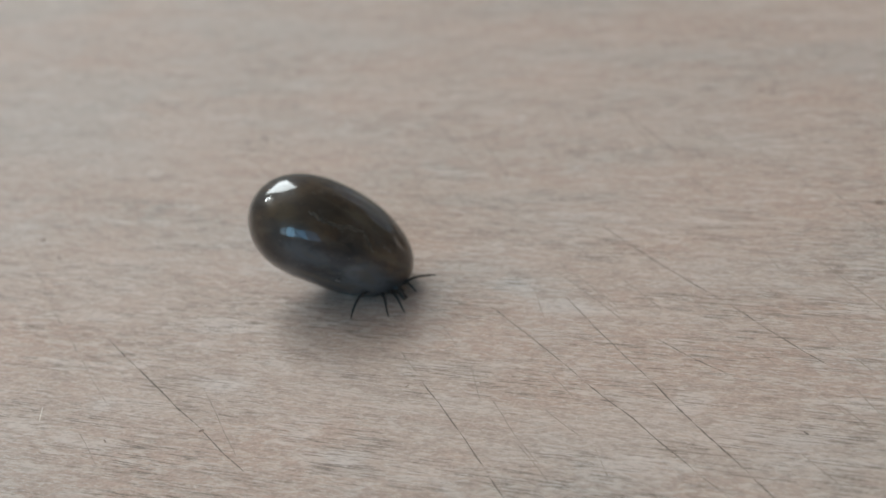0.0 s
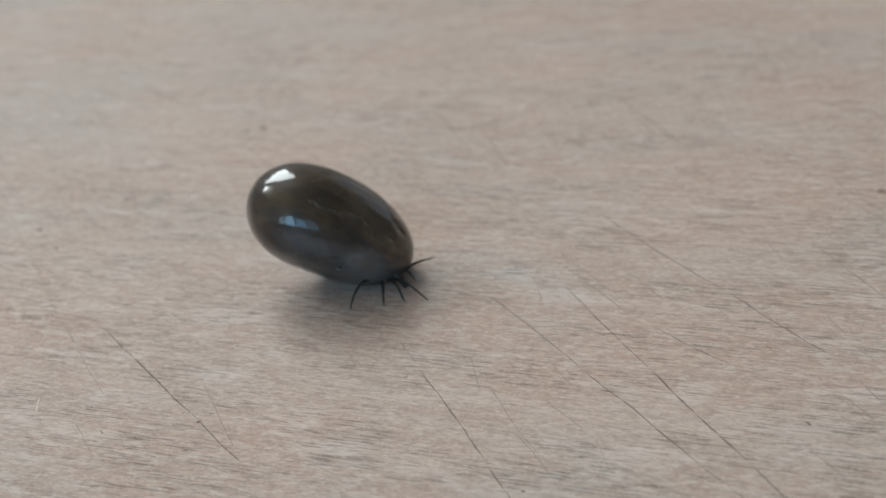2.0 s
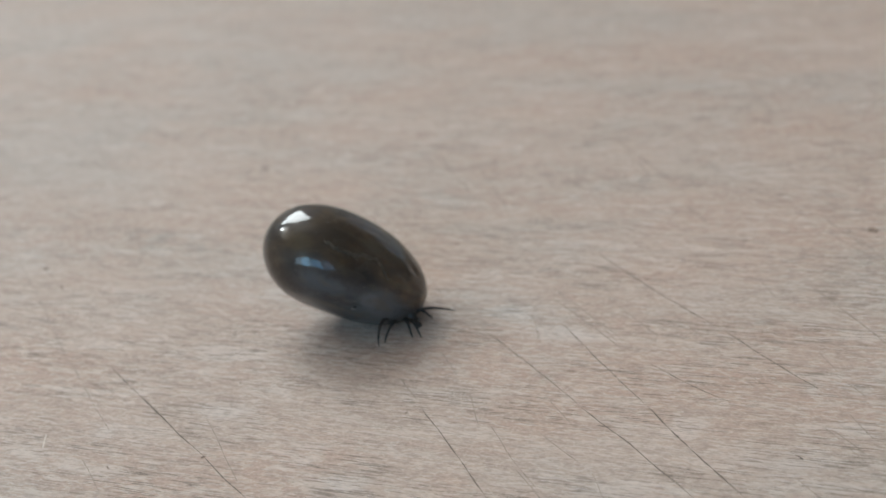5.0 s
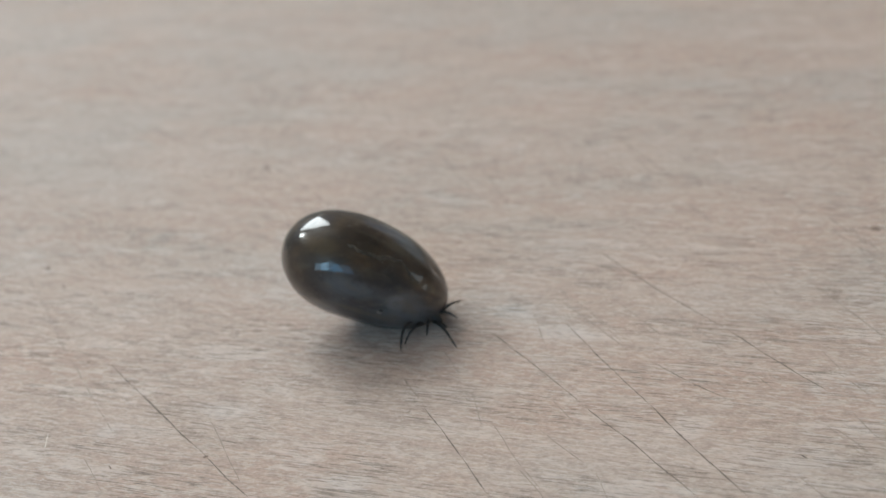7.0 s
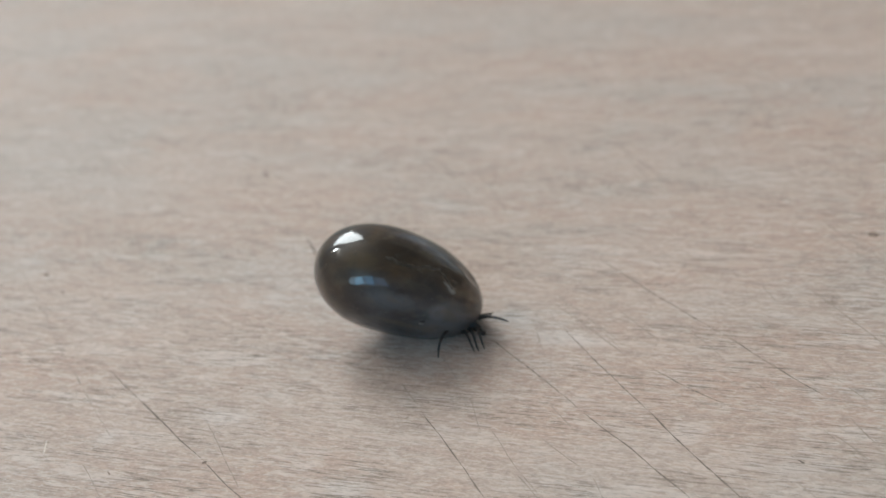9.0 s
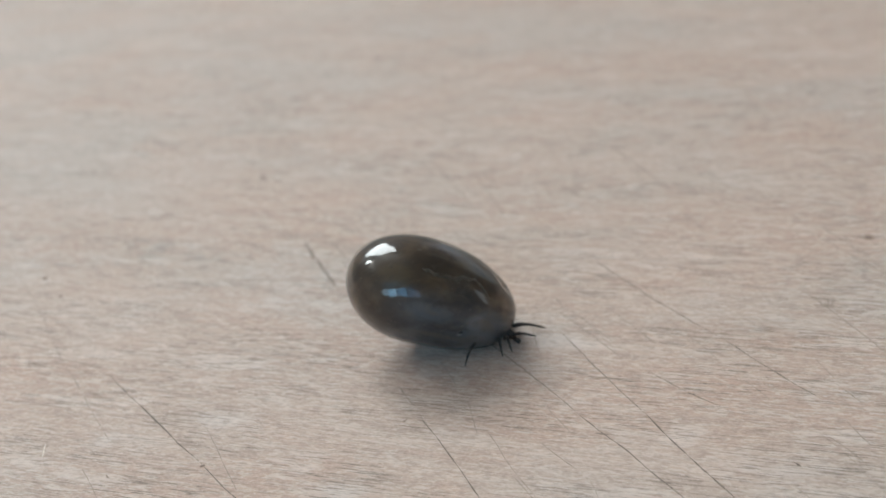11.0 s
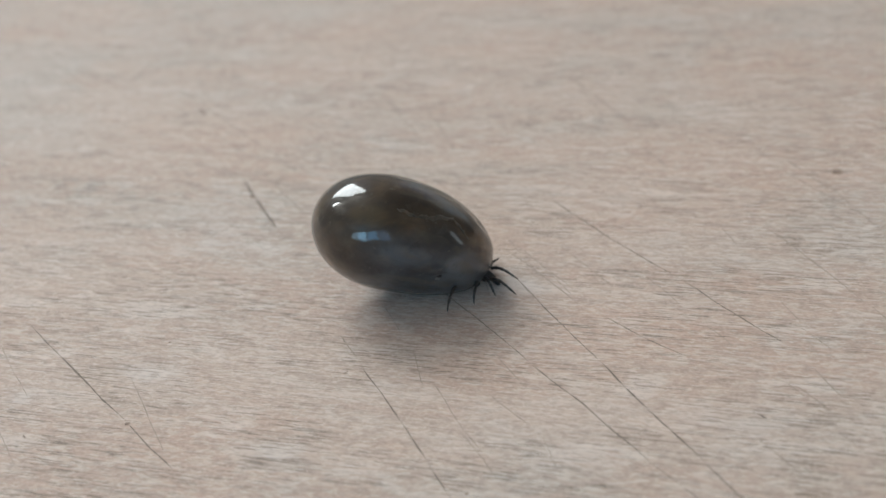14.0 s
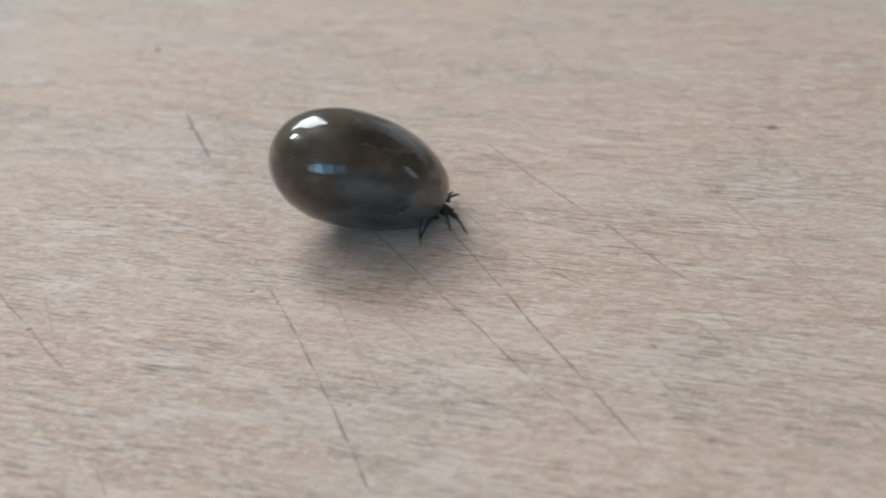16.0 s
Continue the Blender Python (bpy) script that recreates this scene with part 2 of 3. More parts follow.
def box(x0, y0, z0, x1, y1, z1, bevel=0.0):
    bm = bmesh.new()
    bmesh.ops.create_cube(bm, size=1.0)
    for v in bm.verts:
        v.co = Vector((x0 + (v.co.x + 0.5) * (x1 - x0), y0 + (v.co.y + 0.5) * (y1 - y0), z0 + (v.co.z + 0.5) * (z1 - z0)))
    if bevel:
        bmesh.ops.bevel(bm, geom=bm.edges[:], offset=bevel, segments=3, profile=0.5, affect="EDGES")
    return bm


def tube(points, radii, sides=10):
    """A closed tapered tube along points."""
    bm = bmesh.new()
    points = [Vector(p) for p in points]
    rings = []
    side = None
    for k, p in enumerate(points):
        ahead = (points[min(k + 1, len(points) - 1)] - points[max(k - 1, 0)]).normalized()
        side = ahead.cross(Vector((0, 1, 0.01)) if side is None else side.cross(ahead)).normalized()
        other = ahead.cross(side).normalized()
        rings.append([bm.verts.new(p + radii[k] * (math.cos(a) * side + math.sin(a) * other))
                      for a in (2 * math.pi * j / sides for j in range(sides))])
    for a, b in zip(rings, rings[1:]):
        for j in range(sides):
            bm.faces.new((a[j], a[(j + 1) % sides], b[(j + 1) % sides], b[j]))
    bm.faces.new(rings[0][::-1])
    bm.faces.new(rings[-1])
    bmesh.ops.recalc_face_normals(bm, faces=bm.faces[:])
    return smooth(bm)


# ---- the room ----
X0, X1, Y0, Y1, Z0, Z1 = -2.9, 1.9, -2.30, 1.10, -0.75, 1.75


def setting(name, bm, material, label):
    return tagged(part(name, bm, material), label, kind="structure")


def wall_with_openings(name, y_in, y_out, holes, label, side=False, paint=None):
    """A wall across x, or with side across y, with openings (from, to, z0, z1) in their order."""
    bm = bmesh.new()
    lo, hi = min(y_in, y_out), max(y_in, y_out)
    e, f = (Y0 - 0.2, Y1 + 0.2) if side else (X0, X1)
    pieces = []
    for a, b, c, d in holes:
        pieces += [(e, a, Z0, Z1), (a, b, Z0, c), (a, b, d, Z1)]
        e = b
    for x0, x1, z0, z1 in pieces + [(e, f, Z0, Z1)]:
        part_bm = box(lo, x0, z0, hi, x1, z1) if side else box(x0, lo, z0, x1, hi, z1)
        me = bpy.data.meshes.new("piece")
        part_bm.to_mesh(me)
        part_bm.free()
        bm.from_mesh(me)
        bpy.data.meshes.remove(me)
    return setting(name, bm, paint or WALL, label)


HOLE_1, HOLE_2, HOLE_3, HOLE_4 = (-1.78, 0.08, 0.52, 1.69), (-2.42, 0.72, 0.56, 1.60), (-0.10, 0.22, -0.04, 0.54), (0.28, 1.42, 0.07, 0.69)
setting("floor", box(X0, Y0, Z0 - 0.1, X1, Y1, Z0), FLOOR, "brown wooden floor under the table")
setting("ceiling", box(X0 - 0.2, Y0 - 0.2, Z1, X1 + 0.2, Y1 + 0.2, Z1 + 0.1), CEILING, "plain tan painted ceiling of the room")
wall_with_openings("wall_north", Y1, Y1 + 0.2, [HOLE_1, HOLE_4], "tan painted wall with two window openings")
wall_with_openings("wall_south", Y0, Y0 - 0.2, [HOLE_2], "warm tan painted wall with a wide window opening", paint=WALL_WARM)
setting("wall_west", box(X0 - 0.2, Y0 - 0.2, Z0, X0, Y1 + 0.2, Z1), WALL, "plain tan painted wall of the room")
wall_with_openings("wall_east", X1, X1 + 0.2, [HOLE_3], "tan painted wall with a small window opening", True)


def window(name, hole, y, bars, label):
    a, b, c, d = hole
    root = tagged(new(name), label, kind="structure")
    for x in (a, *bars, b - 0.05):
        part("window_frame", box(x, y - 0.03, c, x + 0.05, y + 0.03, d, 0.006), FRAME, root)
    for z in (c, d - 0.05):
        part("window_frame", box(a + 0.05, y - 0.028, z, b - 0.05, y + 0.028, z + 0.05, 0.006), FRAME, root)
    pane = part("pane", box(a + 0.05, y + 0.006, c + 0.05, b - 0.05, y + 0.012, d - 0.05), GLASS, root)
    pane.visible_shadow = False
    return root


window("window_1", HOLE_1, Y1 + 0.04, (-1.35, -1.30, -1.25, -1.20, -1.15, -1.10, -1.05, -1.00, -0.95), "white-framed window with a wide mullion, two panes and bright daylight")
narrow = window("window_3", (-HOLE_3[1], -HOLE_3[0], *HOLE_3[2:]), 0.0, (), "small white-framed window with soft daylight")
narrow.matrix_world = pose(X1 + 0.06, 0, 0, 0, 0, -90)
window("window_4", HOLE_4, Y1 + 0.04, (0.82,), "low white-framed window with two panes and dim daylight")
window("window_2", HOLE_2, Y0 - 0.05, (-1.62, -0.80, 0.00), "white-framed window with four panes and blue sky light")


# ---- the table ----
TURN = -22.0
table = tagged(new("table"), "pale wood-print laminate table with fine scratches", "table")
table.matrix_world = pose(0, 0, 0, 0, 0, TURN)
tabletop = part("tabletop", box(-0.70, -0.34, -0.025, 0.70, 0.44, 0.0, 0.003), LAMINATE, table, "grey-brown wood-grain laminate board with scratches")
for x in (-0.62, 0.58):
    for y in (-0.27, 0.33):
        part("table_leg", box(x, y, -0.75, x + 0.045, y + 0.045, -0.025, 0.004), STEEL, table)
into_board = Matrix.Rotation(radians(-TURN), 4, "Z")


def scratch(x0, y0, x1, y1, bow, width, dirt):
    """A hair-fine score with worn, uneven edges; ends in mm on the board."""
    a, b = Vector((x0, y0, 0)), Vector((x1, y1, 0))
    along = b - a
    side = Vector((-along.y, along.x, 0)).normalized()
    steps = max(8, int(along.length / 0.22))
    bm = bmesh.new()
    rows = []
    seed = x0 * 3.1 + y0
    for k in range(steps + 1):
        s = k / steps
        mid = a + along * s + side * (bow * 4 * s * (1 - s) + 0.09 * noise.noise((s * along.length * 0.35, seed, 0)) + 0.02 * noise.noise((s * along.length * 2.5, seed, 2)))
        wear = 0.70 + 0.60 * noise.noise((s * along.length * 0.8, seed, 4.0)) + 0.70 * noise.noise((s * along.length * 3.5, seed, 8.0))
        w = width * 0.50 * min(1.2, max(0.03, wear)) * min(1, 8 * s + 0.1, 8 * (1 - s) + 0.1)
        rows.append([bm.verts.new(into_board @ ((mid + side * w * e) * MM) + Vector((0, 0, h * MM))) for e, h in ((-1, 0.004), (0, 0.007), (1, 0.004))])
    for p, q in zip(rows, rows[1:]):
        for j in (0, 1):
            bm.faces.new((p[j], q[j], q[j + 1], p[j + 1]))
    bmesh.ops.recalc_face_normals(bm, faces=bm.faces[:])
    if sum(f.normal.z for f in bm.faces) < 0:
        bmesh.ops.reverse_faces(bm, faces=bm.faces[:])
    return part("scratch", bm, dirt, tabletop)


def scratches():
    deep, faint, pale = DEEP, FAINT, PALE
    scratch(-21.48, 7.09, -13.87, -4.91, -0.02, 0.1, deep)
    scratch(-13.87, -4.91, -11.13, -9.24, -0.05, 0.09, deep)
    scratch(-26.65, 13.31, -24.66, 9.01, 0, 0.05, faint)
    scratch(-22.79, 5.23, -19.79, -1.18, -0.03, 0.05, faint)
    scratch(-14.3, -0.68, -11.74, -7.87, 0.06, 0.06, faint)
    scratch(-23.49, -0.6, -23.35, -2.16, 0, 0.06, pale)
    scratch(-20.85, -3.63, -18.76, -7.8, 0, 0.05, faint)
    scratch(-3.07, 1.47, -2.18, -1.27, 0, 0.08, faint)
    scratch(-1.95, -2.18, 0.98, -11.42, 0.07, 0.08, deep)
    scratch(-0.56, 4.26, 0.27, 0.73, 0, 0.05, faint)
    scratch(0.78, -1.02, 1.15, -4.74, 0, 0.05, faint)
    scratch(1.66, -4.56, 3.6, -11.49, -0.06, 0.06, faint)
    scratch(2.17, 6.39, 6.83, -4.06, 0.14, 0.08, deep)
    scratch(6.83, -4.06, 10.89, -13.38, 0.09, 0.09, deep)
    scratch(10.89, -13.38, 13.0, -18.0, 0.03, 0.08, deep)
    scratch(7.18, 6.04, 10.32, -4.5, -0.09, 0.09, deep)
    scratch(10.32, -4.5, 13.18, -13.82, -0.05, 0.1, deep)
    scratch(13.18, -13.82, 14.7, -18.8, 0.03, 0.09, deep)
    scratch(11.43, -0.06, 14.81, -5.24, -0.11, 0.08, deep)
    scratch(11.03, 16.06, 16.48, 2.92, -0.2, 0.09, deep)
    scratch(16.48, 2.92, 19.85, -5.1, -0.1, 0.10, deep)
    scratch(10.95, 7.66, 12.61, 3.07, 0, 0.07, faint)
    scratch(27.57, 17.79, 28.55, 12.32, -0, 0.1, faint)
    scratch(20.4, 10, 20.7, 6.18, 0, 0.05, faint)
    scratch(23.32, 7.76, 24.91, -0.21, -0.07, 0.06, faint)
    scratch(18.68, -8.39, 19.73, -12.04, 0, 0.05, faint)
    scratch(16.42, -10.37, 16.87, -11.17, 0, 0.1, deep)
    scratch(-9.95, 25.40, -7.16, 16.13, -0.07, 0.22, deep)
    scratch(-18.62, 51.1, -5.31, 24.15, 0.08, 0.1, faint)
    scratch(-9.54, 28.97, -5.41, 17.85, 0, 0.06, faint)
    scratch(-32.73, 64.58, -27.08, 53.84, 0, 0.13, faint)
    scratch(7.41, 11.05, 10.37, 3.15, 0.01, 0.06, faint)
    scratch(10.4, 9.33, 12.6, 3, 0, 0.07, faint)
    scratch(4.14, 36.14, 5.7, 25.68, 0, 0.1, faint)
    scratch(16.67, 39.62, 17.39, 29.01, 0, 0.09, faint)
    scratch(26.19, 17.66, 29.12, 8, -0, 0.09, faint)
    scratch(0.85, 40.84, 3.68, 26.88, 0, 0.09, faint)
    scratch(0.98, -11.42, 3.5, -20.55, 0.05, 0.08, deep)
    scratch(-8.12, -17.16, -7.26, -19.21, 0, 0.1, faint)
    scratch(22.98, 8.11, 24.47, 2.06, 0.05, 0.07, faint)
    scratch(24.47, 2.06, 25.2, -1.85, -0.05, 0.08, faint)
    scratch(7, 9.74, 10.34, 1.49, 0.05, 0.08, faint)
    scratch(8.85, 7.18, 10.2, 2.61, -0.05, 0.05, faint)
    scratch(20.9, -3.36, 21.83, -6.07, 0.05, 0.06, faint)
    scratch(20.39, -7.52, 20.82, -10.37, -0.05, 0.06, faint)
    scratch(16.4, 39.62, 19.16, 27.22, 0.05, 0.14, faint)
    scratch(4.09, -5.71, 5.99, -9.38, -0.05, 0.07, faint)
    scratch(16.41, -2.32, 17.16, -4.72, 0.05, 0.06, faint)
    scratch(16.04, -12.61, 17.12, -15.72, -0.05, 0.08, faint)
    scratch(19, -8.67, 20.07, -11.94, 0.05, 0.06, faint)
    scratch(5.24, -3, 6.03, -5.5, -0.05, 0.06, faint)
    scratch(6.41, -10.31, 6.7, -13.18, 0.05, 0.06, faint)
    scratch(7.43, 11.31, 7.98, 8.65, -0.05, 0.07, faint)
    scratch(18.77, 22.63, 19.63, 18.54, 0.05, 0.1, faint)
    scratch(5.4, 8.07, 5.68, 3.11, -0.05, 0.05, faint)
    scratch(14.61, 3.68, 15.7, 0.16, 0.05, 0.06, faint)
    scratch(-8.07, 25.56, -5.31, 17.88, -0.05, 0.07, faint)
    scratch(2.49, -8.81, 3.95, -13.13, 0.05, 0.07, faint)
    scratch(24.36, -17.42, 24.57, -19.27, 0, 0.09, faint)
    scratch(-32.5, 26.3, -26.9, 13.9, 0.05, 0.07, faint)
    scratch(-24.65, 8.9, -22.9, 5.4, 0.03, 0.06, faint)
    scratch(28.15, 17.4, 29.3, 5.3, 0.10, 0.08, faint)
    scratch(25.3, -2.2, 27.2, -11.8, -0.06, 0.08, faint)
    scratch(21.0, -0.8, 21.3, -3.2, 0.02, 0.06, faint)


scratches()


def crumb(x, y, long, wide, high, turn, label):
    """A small irregular grain of dirt lying on the board; mm."""
    bm = bmesh.new()
    bmesh.ops.create_icosphere(bm, subdivisions=3, radius=1.0)
    for v in bm.verts:
        r = 1 + 0.35 * noise.noise(v.co * 1.7 + Vector((x, y, 0))) + 0.12 * noise.noise(v.co * 5.0)
        v.co = Vector((v.co.x * long * r, v.co.y * wide * r, max(-0.35, v.co.z * r) * high + high * 0.35)) * MM
    ob = tagged(part("crumb", smooth(bm), CRUMB), label, "crumb")
    ob.matrix_world = pose(x * MM, y * MM, 0.00000, 0, 0, turn)
    return ob


crumb(-14.6, 41.7, 0.95, 0.13, 0.07, -68, "thin dark crumb of dirt on the laminate")
crumb(30.0, 14.8, 0.34, 0.40, 0.025, 10, "round dark crumb of dirt on the laminate")
crumb(-29.8, 24.0, 0.22, 0.16, 0.05, -30, "tiny dark speck of dirt on the laminate")
crumb(-13.9, -4.9, 0.13, 0.10, 0.03, 20, "tiny dark speck of dirt in a scratch")
crumb(-9.2, 22.3, 0.30, 0.16, 0.05, -60, "tiny dark speck of dirt in a scratch")
crumb(-27.7, 20.3, 0.26, 0.08, 0.04, -58, "thin dark speck of dirt on the laminate")
crumb(-2.8, -2.6, 0.17, 0.025, 0.02, 35, "tiny dark fibre lying on the laminate")
crumb(-12.7, 2.9, 0.09, 0.06, 0.02, 70, "tiny dark speck of dirt on the laminate")
crumb(-19.1, -4.9, 0.20, 0.035, 0.02, -62, "thin dark speck of dirt on the laminate")
crumb(2.5, -13.9, 0.09, 0.08, 0.02, 0, "tiny dark speck of dirt on the laminate")

# ---- the tick ----
A, B, C, TAPER, PITCH, ROLL, RISE = 5.560, 4.068, 3.343, 0.0807, 29.22, -4.48, 3.305
tick = tagged(new("tick"), "glossy dark olive-brown engorged tick crawling on the table", "tick")


def skin(u, v, lift=0.0):
    """A point of the body, in metres: u from the tail, -1, to the mouth, 1; v in degrees round the body, 90 on the back."""
    r = math.sqrt(max(0.0, 1 - abs(u) ** (2.3 if u < 0 else 2.0))) * (1 - TAPER * u)
    a = radians(v)
    k, fade = 1.0, 1 - u ** 4
    # folds beside the head and along the back
    for u0, v0, su, sv, depth in FOLDS:
        dv = (v - v0 + 180) % 360 - 180
        k -= depth * math.exp(-((u - u0) / su) ** 2 - (dv / sv) ** 2)
    k += 0.009 * fade * noise.noise((u * 2.2, math.cos(a) * 2.2, math.sin(a) * 2.2)) + 0.0022 * fade * noise.noise((u * 7, math.cos(a) * 6, math.sin(a) * 6))
    low = C
    if math.sin(a) < 0:
        e = min(1.0, max(0.0, (u + 0.4) / 0.9))
        low = C * (1 - 0.05 * e * e * (3 - 2 * e))
    x, y, z = A * u * (0.5 + 0.5 * k) * (1.02 if u < 0 else 1.0), B * r * math.cos(a) * k, low * r * math.sin(a) * k
    if lift:
        n = Vector((u / A, math.cos(a) * r / B, math.sin(a) * r / C)).normalized() * lift
        x, y, z = x + n.x, y + n.y, z + n.z
    c, s = math.cos(radians(PITCH)), math.sin(radians(PITCH))
    x, z = c * x + s * z, -s * x + c * z
    c, s = math.cos(radians(ROLL)), math.sin(radians(ROLL))
    y, z = c * y - s * z, s * y + c * z + RISE
    if z < 0.30:
        z = 0.30 * math.exp((z - 0.30) / 0.30)
    return Vector((x, y, z)) * MM


FOLDS = [
    (0.62, 212, 0.26, 26, -0.055), (-0.12, 232, 0.42, 36, 0.085), (0.46, 141, 0.045, 5, -0.008), (0.56, 158, 0.05, 6, -0.010), (0.51, 149, 0.05, 5, 0.006), (0.66, 118, 0.10, 7, 0.034), (0.05, 104, 0.30, 5, 0.013), (0.30, 112, 0.25, 5, 0.008),
    (0.15, 198, 0.05, 7, 0.030), (0.45, 180, 0.20, 14, 0.010), (-0.05, 205, 0.40, 14, 0.010), (0.60, 60, 0.20, 12, 0.030),
    (-0.10, 92, 0.35, 5, 0.007), (0.28, 184, 0.25, 20, -0.024), (-0.60, 210, 0.35, 30, -0.020),
]


def build_body():
    bm = bmesh.new()
    rows, cols = 150, 200
    rings = []
    for i in range(1, rows):
        u = math.sin(math.pi * (i / rows - 0.5))
        rings.append([bm.verts.new(skin(u, 360.0 * j / cols)) for j in range(cols)])
    tail, front = bm.verts.new(skin(-1, 0)), bm.verts.new(skin(1, 0))
    for p, q in zip(rings, rings[1:]):
        for j in range(cols):
            bm.faces.new((p[j], p[(j + 1) % cols], q[(j + 1) % cols], q[j]))
    for j in range(cols):
        bm.faces.new((tail, rings[0][(j + 1) % cols], rings[0][j]))
        bm.faces.new((front, rings[-1][j], rings[-1][(j + 1) % cols]))
    bmesh.ops.recalc_face_normals(bm, faces=bm.faces[:])
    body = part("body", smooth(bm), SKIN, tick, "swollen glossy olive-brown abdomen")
    along = body.data.attributes.new("along", "FLOAT", "POINT")
    around = body.data.attributes.new("around", "FLOAT", "POINT")
    for i in range(rows - 1):
        for j in range(cols):
            along.data[i * cols + j].value = math.sin(math.pi * ((i + 1) / rows - 0.5))
            around.data[i * cols + j].value = 360.0 * j / cols
    along.data[(rows - 1) * cols].value, along.data[(rows - 1) * cols + 1].value = -1.0, 1.0
    return body


body = build_body()


def fold_line(name, start, end, wobble, wide, seed):
    """A pale low fold that runs over the skin between two (u, v); wide in degrees round the body."""
    bm = bmesh.new()
    rows = []
    for k in range(61):
        s = k / 60
        u = start[0] + (end[0] - start[0]) * s
        v = start[1] + (end[1] - start[1]) * s + wobble * noise.noise((s * 4.0, seed, 0)) + 0.14 * wobble * noise.noise((s * 13.0, seed, 3))
        w = wide * (0.25 + 0.75 * math.sin(math.pi * s) ** 0.6) * (1 + 0.6 * noise.noise((s * 11, seed, 6)))
        rows.append([bm.verts.new(skin(u, v + w * e, h)) for e, h in ((-1, -0.010), (-0.5, 0.012), (0, 0.017), (0.5, 0.012), (1, -0.010))])
    for p, q in zip(rows, rows[1:]):
        for j in range(4):
            bm.faces.new((p[j], p[j + 1], q[j + 1], q[j]))
    bmesh.ops.recalc_face_normals(bm, faces=bm.faces[:])
    return part(name, smooth(bm), VEIN, body, "pale wavy fold in the skin")


fold_line("skin_fold", (-0.48, 140), (-0.28, 145), 2, 2.6, 1.0)
fold_line("skin_fold", (-0.29, 145), (0.16, 137), 3, 3.0, 2.0)
fold_line("skin_fold", (0.15, 137), (0.36, 152), 3, 2.6, 3.0)


def spiracle():
    """The breathing plate on the flank: a pale rim round a dark pit."""
    at, out = skin(0.15, 198), skin(0.15, 198, 1.0) - skin(0.15, 198)
    turn = out.to_track_quat("Z", "Y").to_matrix().to_4x4()
    bm = bmesh.new()
    rings = []
    for r, h in ((0.34, -0.03), (0.26, 0.012), (0.16, 0.02), (0.09, -0.015)):
        rings.append([bm.verts.new(at + turn @ (Vector((r * 1.25 * math.cos(a), r * math.sin(a), h)) * MM)) for a in (2 * math.pi * j / 20 for j in range(20))])
    for p, q in zip(rings, rings[1:]):
        for j in range(20):
            bm.faces.new((p[j], p[(j + 1) % 20], q[(j + 1) % 20], q[j]))
    rim = part("spiracle", smooth(bm), PALE_SKIN, body, "pale breathing plate round a dark pit")
    bm = bmesh.new()
    bmesh.ops.create_uvsphere(bm, u_segments=14, v_segments=8, radius=0.13 * MM)
    for v in bm.verts:
        v.co = at + turn @ Vector((v.co.x * 1.3, v.co.y, v.co.z * 0.35))
    part("spiracle_pit", smooth(bm), PIT, body)
    return rim


spiracle()


def mouthparts():
    bm = tube([Vector(p) * MM for p in ((3.0, -1.7, 1.0), (3.5, -2.1, 0.84), (3.88, -2.38, 0.68), (4.16, -2.60, 0.50))],
              [0.42 * MM, 0.38 * MM, 0.30 * MM, 0.17 * MM], 12)
    head = part("head", bm, CHITIN, tick, "small black head with mouthparts")
    for side in (-1, 1):
        x, y = 4.06 + 0.07 * side, -2.52 + 0.09 * side
        part("palp", tube([Vector(p) * MM for p in ((x, y, 0.42), (x + 0.16, y - 0.13, 0.30), (x + 0.28, y - 0.24, 0.20), (x + 0.32, y - 0.28, 0.18))],
                          [0.08 * MM, 0.10 * MM, 0.09 * MM, 0.05 * MM], 8), CHITIN, head)
    part("snout", tube([Vector(p) * MM for p in ((4.08, -2.54, 0.46), (4.30, -2.72, 0.32), (4.40, -2.80, 0.26))], [0.08 * MM, 0.06 * MM, 0.03 * MM], 8), CHITIN_LIGHT, head)


mouthparts()


def leg(long, arch, thick):
    """A jointed leg along x from the hip, bowed upwards, with a paler foot and claw; mm."""
    def curve(s):
        return Vector((long * s, 0.05 * math.sin(5 * s), arch * long * 2.4 * s ** 0.7 * (1 - s))) * MM
    joints = (0.0, 0.16, 0.38, 0.60, 0.82)
    points, radii = [], []
    for k in range(29):
        s = k / 28 * 0.86
        swell = 1 + 0.22 * max(math.exp(-((s - j) / 0.03) ** 2) for j in joints[1:]) - 0.16 * max(math.exp(-((s - j - 0.06) / 0.03) ** 2) for j in joints)
        points.append(curve(s))
        radii.append(MM * thick * (1 - 0.62 * s) * swell)
    limb = part("leg", tube(points, radii, 10), CHITIN, tick)
    tip = [curve(s) for s in (0.84, 0.90, 0.95, 1.0)]
    foot = part("foot", tube(tip, [MM * thick * r for r in (0.44, 0.40, 0.34, 0.16)], 8), CHITIN_LIGHT, limb, "thin brown foot with a claw")
    for j in joints[1:4]:
        k = thick * (1 - 0.62 * j) * 1.20
        part("joint", tube([curve(j - 0.022), curve(j), curve(j + 0.022)], [MM * k * 0.9, MM * k * 1.06, MM * k * 0.9], 8), CHITIN_PALE, limb, "paler brown leg joint")
    return limb


